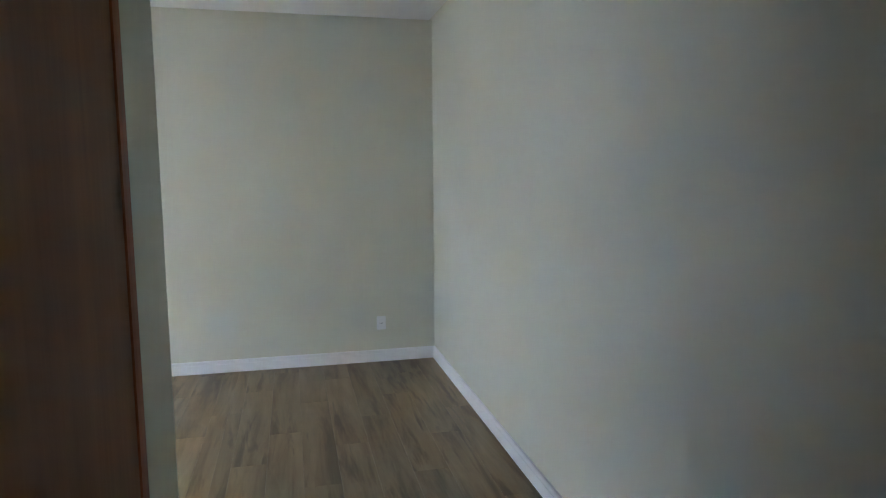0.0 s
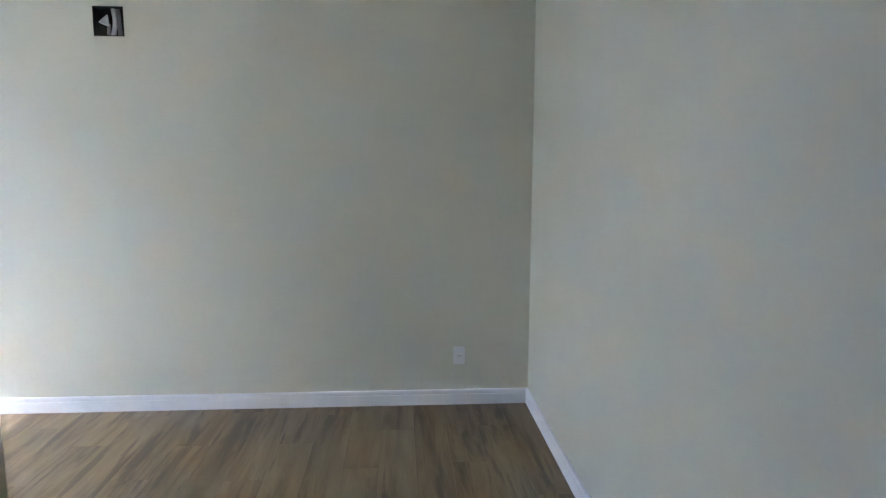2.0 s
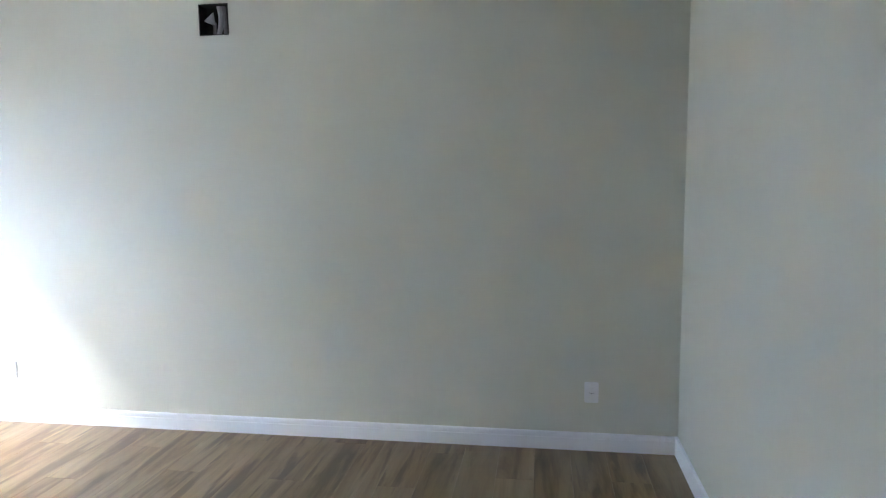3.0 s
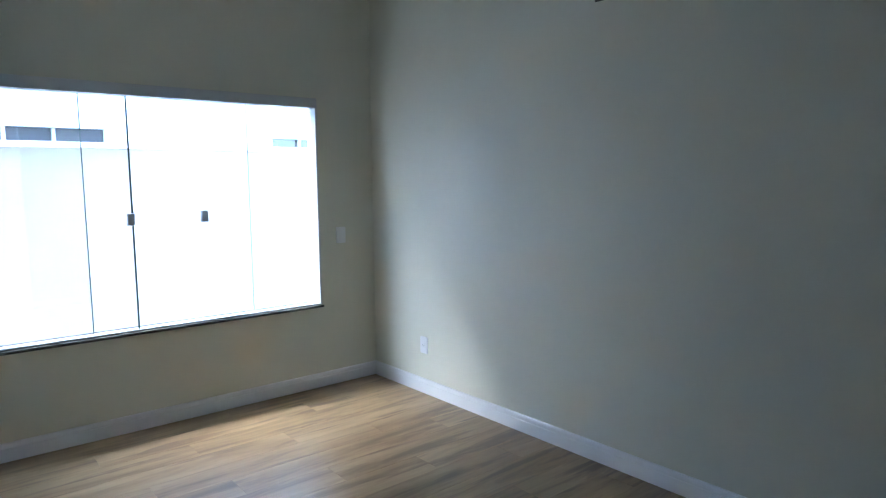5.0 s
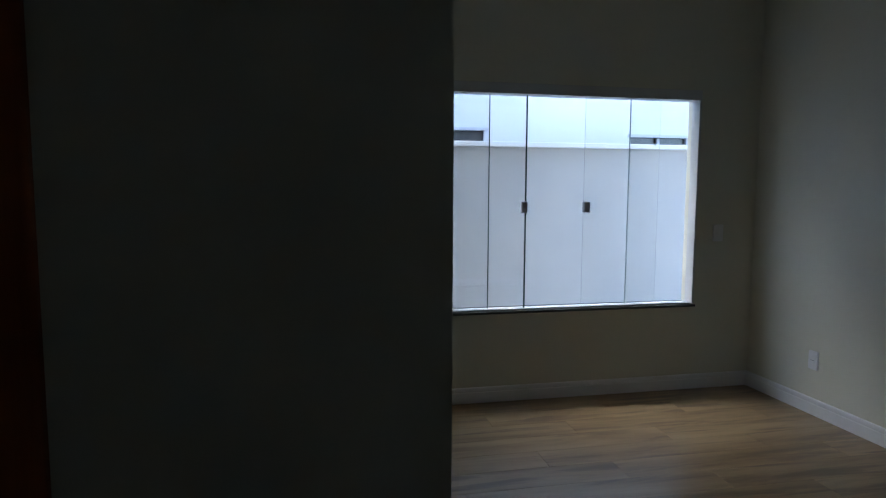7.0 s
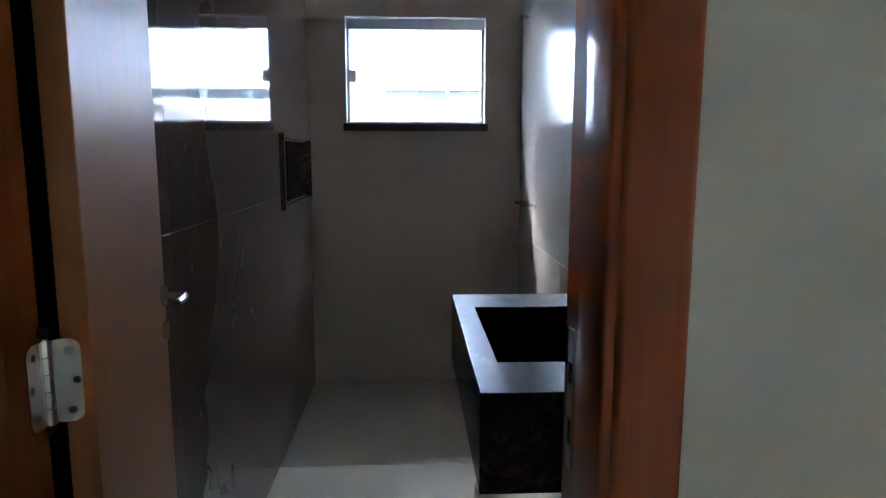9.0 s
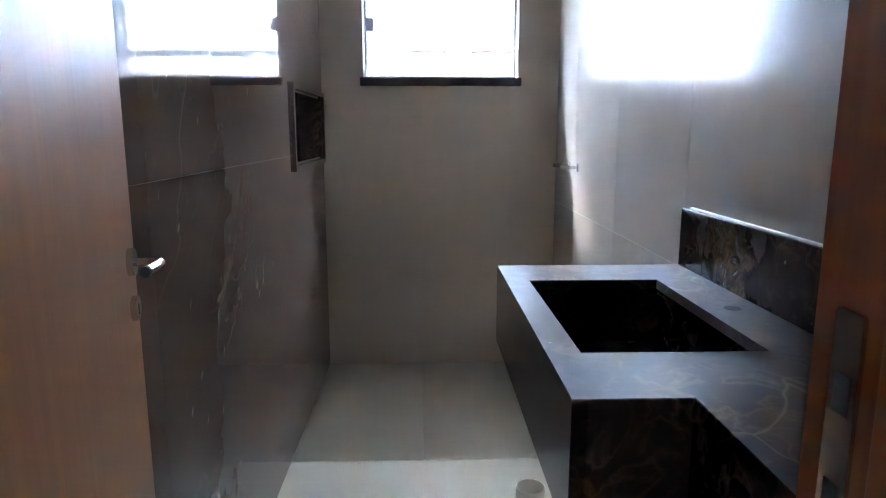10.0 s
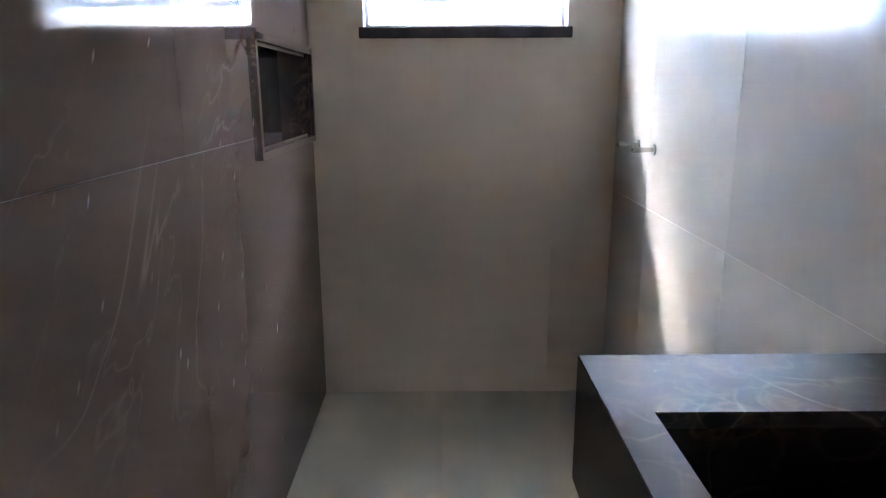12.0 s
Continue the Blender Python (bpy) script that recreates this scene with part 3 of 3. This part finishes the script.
# leaf runs along local +y, its visible face towards local +x
box(bm, 0.008, 0.004, 0.012, 0.008 + LT, LW, 1.992, 0.002, 2)
part("leaf", bm, M_LEAF, door)
lever(door, 0.008 + LT, 1.058, LW - 0.045, -1, 1)
for hz in (1.080, 0.25, 1.80):
    hinge(door, (-0.009, 0.002, hz), -103.1, 4.0)
door.rotation_euler = (0, 0, radians(13.1))

# bedroom entry door leaf, swung wide along the passage
ent = thing("door_2", "open brown wooden bedroom door along the passage", "door", (-5.052, 1.515, 0), kind="structure")
bm = bmesh.new()
box(bm, 0.004, -0.035, 0.012, 0.786, 0.0, 2.10, 0.002, 2)
box(bm, 0.785, -0.029, 0.013, 0.800, -0.006, 2.099)
part("leaf", bm, M_LEAF_DARK, ent)
part("edge_lipping", boxes((0.791, -0.0357, 0.0125, 0.8085, 0.0007, 2.0995, 0.003)), M_JAMB, ent, "solid wood edge lipping")
ent.rotation_euler = (0, 0, radians(-4.6))
ef = thing("door_frame", "red-brown hardwood frame of the bedroom entry", "door frame")
for y0, y1 in ((EY0 - 0.029, EY0), (EY1, EY1 + 0.029)):
    part("jamb", boxes((XW - 0.158, y0, 0, XW + 0.008, y1, DZ + 0.10, 0.003)), M_JAMB, ef)
part("head_jamb", boxes((XW - 0.158, EY0, DZ + 0.10, XW + 0.008, EY1, DZ + 0.128, 0.003)), M_JAMB_X, ef)

# ---- bathroom vanity ----
CZ = 0.91
VX0, VXN, VY0, VYM, VY1 = -3.518, -3.352, YSB + 0.002, 2.166, 3.032
KX0, KX1, KY0, KY1 = -3.463, -3.156, 2.346, 2.857
CT, AB = 0.022, 0.706
van = thing("bathroom_vanity", "wall-hung dark brown polished stone vanity with a sunk basin", "vanity")
XB = XBE - 0.001
xs, ys = (VX0, KX0, VXN, KX1, XB), (VY0, VYM, KY0, KY1, VY1)
bm = bmesh.new()
grid = [[bm.verts.new((gx, gy, CZ)) for gy in ys] for gx in xs]
for i in range(4):
    for j in range(4):
        if (j == 0 and i < 2) or (j == 2 and i in (1, 2)):
            continue
        bm.faces.new((grid[i][j], grid[i + 1][j], grid[i + 1][j + 1], grid[i][j + 1]))
for v in [v for v in bm.verts if not v.link_faces]:
    bm.verts.remove(v)
down = bmesh.ops.extrude_face_region(bm, geom=bm.faces[:])["geom"]
for v in down:
    if isinstance(v, bmesh.types.BMVert):
        v.co.z -= CT
part("countertop", bm, M_TOP, van)
t = 0.02
part("front_apron", boxes((VX0 - 0.0015, VYM - 0.0015, AB, VX0 + t, VY1 + 0.0015, CZ - 0.0008, 0.0006)), M_VANITY, van)
part("end_apron", boxes((VX0 + t, VYM - 0.0015, AB, VXN - 0.0015, VYM + t, CZ - 0.0008, 0.0006)), M_VANITY, van)
part("end_apron", boxes((VX0 + t, VY1 - t, AB, XB, VY1 + 0.0015, CZ - 0.0008, 0.0006)), M_VANITY, van)
part("shelf_apron", boxes((VXN - 0.0015, VY0, AB, VXN + t, VYM + t, CZ - 0.0008, 0.0006)), M_VANITY, van)
bz = CZ - 0.15
bm = bmesh.new()
box(bm, KX0 - t, KY0 - t, bz - t, KX1 + t, KY1 + t, CZ - CT - 0.0005)
lid = max(bm.faces, key=lambda f: f.calc_center_median().z)
bmesh.ops.inset_region(bm, faces=[lid], thickness=t)
well = bmesh.ops.extrude_face_region(bm, geom=[lid])["geom"]
bmesh.ops.delete(bm, geom=[lid], context="FACES")
for v in well:
    if isinstance(v, bmesh.types.BMVert):
        v.co.z = bz
bas = part("basin", bm, M_VANITY, van, "deep rectangular stone basin")
bm = boxes((XB - t, VY0, CZ, XB, VY1, CZ + 0.152, 0.0015))
part("backsplash", bm, M_VANITY, van, "dark veined stone backsplash")
part("sealant", boxes((XB - 0.011, VY0, CZ + 0.152, XB, VY1 - 0.03, CZ + 0.1565, 0.001)), M_PLASTIC, van, "white sealant bead")
bm = bmesh.new()
rod(bm, (-3.095, 2.60, CZ + 0.0001), (-3.095, 2.60, CZ + 0.0006), 0.0165, sides=24)
part("tap_hole", bm, M_HOLE, van)

# ---- niche frame ----
nich = thing("wall_niche", "recessed shower niche lined in dark veined stone", "niche")
f0, f1 = XBW - 0.002, XBW + 0.012
q = 0.022
bm = boxes((f0, NY0 - q, NZ1, f1, NY1 + q, NZ1 + q, 0.001), (f0, NY0 - q, NZ0 - q, f1, NY1 + q, NZ0, 0.001), (f0, NY0 - q, NZ0, f1, NY0, NZ1, 0.001), (f0, NY1, NZ0, f1, NY1 + q, NZ1, 0.001))
part("niche_trim", bm, M_NICHE, nich, "dark stone trim standing proud of the tiles")
u = 0.012
bm = boxes((-4.359, NY0 + 0.0005, NZ0 + 0.0005, -4.345, NY1 - 0.0005, NZ1 - 0.0005), (-4.345, NY0 + 0.0005, NZ0 + 0.0005, f0, NY1 - 0.0005, NZ0 + u), (-4.345, NY0 + 0.0005, NZ1 - u, f0, NY1 - 0.0005, NZ1 - 0.0005), (-4.345, NY0 + 0.0005, NZ0 + u, f0, NY0 + u, NZ1 - u), (-4.345, NY1 - u, NZ0 + u, f0, NY1 - 0.0005, NZ1 - u))
part("niche_lining", bm, M_NICHE, nich)


# ---- pipes ----
def stub(label, y, z, length, disc):
    root = thing("pipe_stub", label, "pipe stub", (XBE, y, z), "shower pipe stubs")
    bm = bmesh.new()
    rod(bm, (0, 0, 0), (-0.006, 0, 0), disc, sides=20)
    part("flange", bm, M_SCREW, root, "", True)
    bm = bmesh.new()
    rod(bm, (-0.005, 0, 0), (-length, 0, 0), 0.0075, sides=16)
    rod(bm, (-length * 0.55, 0, 0), (-length, 0, 0), 0.0095, sides=16)
    part("pipe", bm, M_HANDLE, root, "", True)


stub("short chrome shower valve stub low on the tiled wall", 4.285, 1.098, 0.075, 0.018)
stub("short chrome shower valve stub low on the tiled wall", 4.46, 1.10, 0.075, 0.018)
stub("short chrome shower arm stub high on the tiled wall", 4.56, 2.08, 0.05, 0.013)
wp = thing("waste_pipe", "open cream plastic waste pipe end standing out of the floor", "pipe", (-3.357, 3.36, 0))
bm = bmesh.new()
ring = [(0.050, 0.0), (0.050, 0.075), (0.0485, 0.078), (0.0465, 0.078), (0.045, 0.075), (0.045, 0.0)]
rows_ = [[bm.verts.new((r * math.cos(a * math.tau / 40), r * math.sin(a * math.tau / 40), z)) for r, z in ring] for a in range(40)]
for i in range(40):
    for j in range(len(ring) - 1):
        bm.faces.new((rows_[i][j], rows_[(i + 1) % 40][j], rows_[(i + 1) % 40][j + 1], rows_[i][j + 1]))
part("pipe_wall", bm, M_PVC, wp, "", True)
bm = bmesh.new()
rod(bm, (0, 0, 0.001), (0, 0, 0.006), 0.0448, sides=32)
part("pipe_bottom", bm, M_HOLE, wp)

# ---- outside ----
structure("ground", boxes((-150, YOUT + 0.0, -0.35, 150, 150, -0.12), (-150, -150, -0.35, 150, YOUT, -0.13)), M_GROUND, "pale concrete yard running out to the horizon", "ground")
bm = boxes((-30, 6.4, -0.15, 30, 6.53, 1.742))
fence = structure("boundary_wall", bm, M_FENCE, "pale rendered boundary wall of the yard", "wall")
bm = boxes((-30, 6.325, 1.742, 30, 6.605, 1.785, 0.004))
part("coping", bm, M_RENDER, fence)
house = thing("neighbour_house", "white rendered house behind the boundary wall with slit windows", "house")
HYF, HZT = 7.3, 4.6
# slit windows: left edge, right edge, sill and head heights, mullions
SLITS = [(-3.9, -1.2, 1.839, 1.960, (-3.3, -2.87, -2.52, -1.98, -1.606)), (0.46, 2.6, 1.812, 1.927, (0.80, 1.16, 1.5, 1.85, 2.2))]
walls_of = [(-14, HYF, -0.15, 14, 16, 1.812), (-14, HYF, 1.960, 14, 16, HZT), (-14, HYF, 1.812, -3.9, 16, 1.960), (-1.2, HYF, 1.812, 0.46, 16, 1.960), (2.6, HYF, 1.812, 14, 16, 1.960)]
walls_of += [(-3.9, HYF, 1.812, -1.2, 16, 1.839), (0.46, HYF, 1.927, 2.6, 16, 1.960)]
bm = boxes(*walls_of)
for a, b, z0, z1, bars in SLITS:
    box(bm, a, HYF + 0.2, z0, b, HYF + 0.3, z1)
part("wall", bm, M_RENDER, house)
part("roof", boxes((-14.1, HYF - 0.08, HZT, 14.1, 16.1, HZT + 0.09, 0.005)), M_RENDER, house)
for a, b, z0, z1, bars in SLITS:
    slit = part("window", boxes((a, HYF + 0.05, z0, b, HYF + 0.058, z1)), M_DARKGLASS, house, "dark slit window")
    fb = boxes((a - 0.03, HYF - 0.02, z1, b + 0.03, HYF + 0.06, z1 + 0.03), (a - 0.03, HYF - 0.02, z0 - 0.03, b + 0.03, HYF + 0.06, z0), (a, HYF + 0.01, z0, a + 0.012, HYF + 0.049, z1))
    for c in bars:
        box(fb, c - 0.015, HYF + 0.01, z0, c + 0.015, HYF + 0.049, z1)
    part("window_frame", fb, M_ALU, slit)

# ---- laid pieces, last ----
floor = structure("floor", boxes((XW - 0.15, 0, -0.1, 0, YS, -0.009), (XC, YS, -0.1, 0, YN, -0.009)), M_SUBFLOOR, "bedroom floor of brown rustic oak planks", "floor")
PW, PL, PT = 0.192, 1.25, 0.0085
plank_cache = {}


def piece(name, x0, y0, z0, x1, y1, z1, material, parent, bevel):
    key = (name, round(x1 - x0, 4), round(y1 - y0, 4), round(z1 - z0, 4))
    if key not in plank_cache:
        bm = bmesh.new()
        box(bm, -(x1 - x0) / 2, -(y1 - y0) / 2, -(z1 - z0) / 2, (x1 - x0) / 2, (y1 - y0) / 2, (z1 - z0) / 2, bevel)
        plank_cache[key] = mesh_of(name, bm, material)
    ob = new(name, plank_cache[key])
    ob.location = ((x0 + x1) / 2, (y0 + y1) / 2, (z0 + z1) / 2)
    ob.parent = parent
    return ob


rng = random.Random(4)
row = 0
y = 0.0
while y < YN:
    y2 = min(y + PW, YN)
    splits = [(y, y2)] if not (y < YS < y2) else [(y, YS), (YS, y2)]
    shift = (row * 0.43 + rng.uniform(-0.08, 0.08)) % PL
    for ya, yb in splits:
        start = XW - 0.15 if yb <= YS + 1e-6 else XC
        x = -shift
        edges_x = [0.0]
        while x > start:
            if x < -0.05:
                edges_x.append(x)
            x -= PL
        edges_x.append(start)
        for xb, xa in zip(edges_x, edges_x[1:]):
            piece("plank", xa + 0.0002, ya + 0.0002, -PT, xb - 0.0002, yb - 0.0002, 0.0, M_PLANK, floor, 0.0006)
    y, row = y2, row + 1


def less(rect, hole):
    """The parts of a rectangle (u0, v0, u1, v1) outside a hole."""
    u0, v0, u1, v1 = rect
    a0, b0, a1, b1 = max(u0, hole[0]), max(v0, hole[1]), min(u1, hole[2]), min(v1, hole[3])
    if a0 >= a1 or b0 >= b1:
        return [rect]
    out = [(u0, v0, a0, v1), (a1, v0, u1, v1), (a0, v0, a1, b0), (a0, b1, a1, v1)]
    return [r for r in out if r[2] - r[0] > 1e-4 and r[3] - r[1] > 1e-4]


def tiles(parent, us, vs, to_box, material, hole=None, gap=0.0008, bevel=0.0006):
    for u0, u1 in zip(us, us[1:]):
        for v0, v1 in zip(vs, vs[1:]):
            rect = (u0 + gap, v0 + gap, u1 - gap, v1 - gap)
            rects = less(rect, hole) if hole else [rect]
            if not rects:
                continue
            bm = bmesh.new()
            for r in rects:
                box(bm, *to_box(*r), bevel if len(rects) == 1 else 0.0)
            part("tile", bm, material, parent)


walls = {o.name: o for o in scene.objects}
ZT = (0.0, 1.165, 2.36, 2.70)
tiles(walls["wall_bath_west"], (YSB, 2.585, 3.445, 4.305, YNB), ZT, lambda a, b, c, d: (XBW - 0.008, a, b, XBW, c, d), M_TILE_W, (NY0, NZ0, NY1, NZ1), gap=0.0005, bevel=0.0003)
tiles(walls["wall_bath_north"], (XBW, -3.90, -3.26, XBE), (0.0, 0.895, 2.10, 2.70), lambda a, b, c, d: (a, YNB, b, c, YNB + 0.008, d), M_TILE_N, (BX0, BZ0 - 0.04, BX1, BZ1), gap=0.0002, bevel=0.0)
tiles(walls["wall_partition"], (YSB, 2.41, 3.06, 3.70, 4.34, YNB), (0.0, 0.895, 2.10, 2.70), lambda a, b, c, d: (XBE, a, b, XBE + 0.0075, c, d), M_TILE_E, gap=0.0008, bevel=0.0)
tiles(walls["wall_door"], (DX1 + 0.004, XBE), (0.0, 0.895, 2.10, 2.70), lambda a, b, c, d: (a, YSB, b, c, YSB + 0.004, d), M_TILE_E)
bfloor = structure("floor_bath", boxes((XBW, YSB - 0.17, -0.1, XBE, YNB, -0.0025)), M_GROUT, "bathroom floor of large pale grey porcelain tiles", "floor")
tiles(bfloor, (XBW, -3.72, XBE), (YS, 2.49, 3.69, YNB), lambda a, b, c, d: (a, b, -0.008, c, d, 0.0), M_TILE_F)
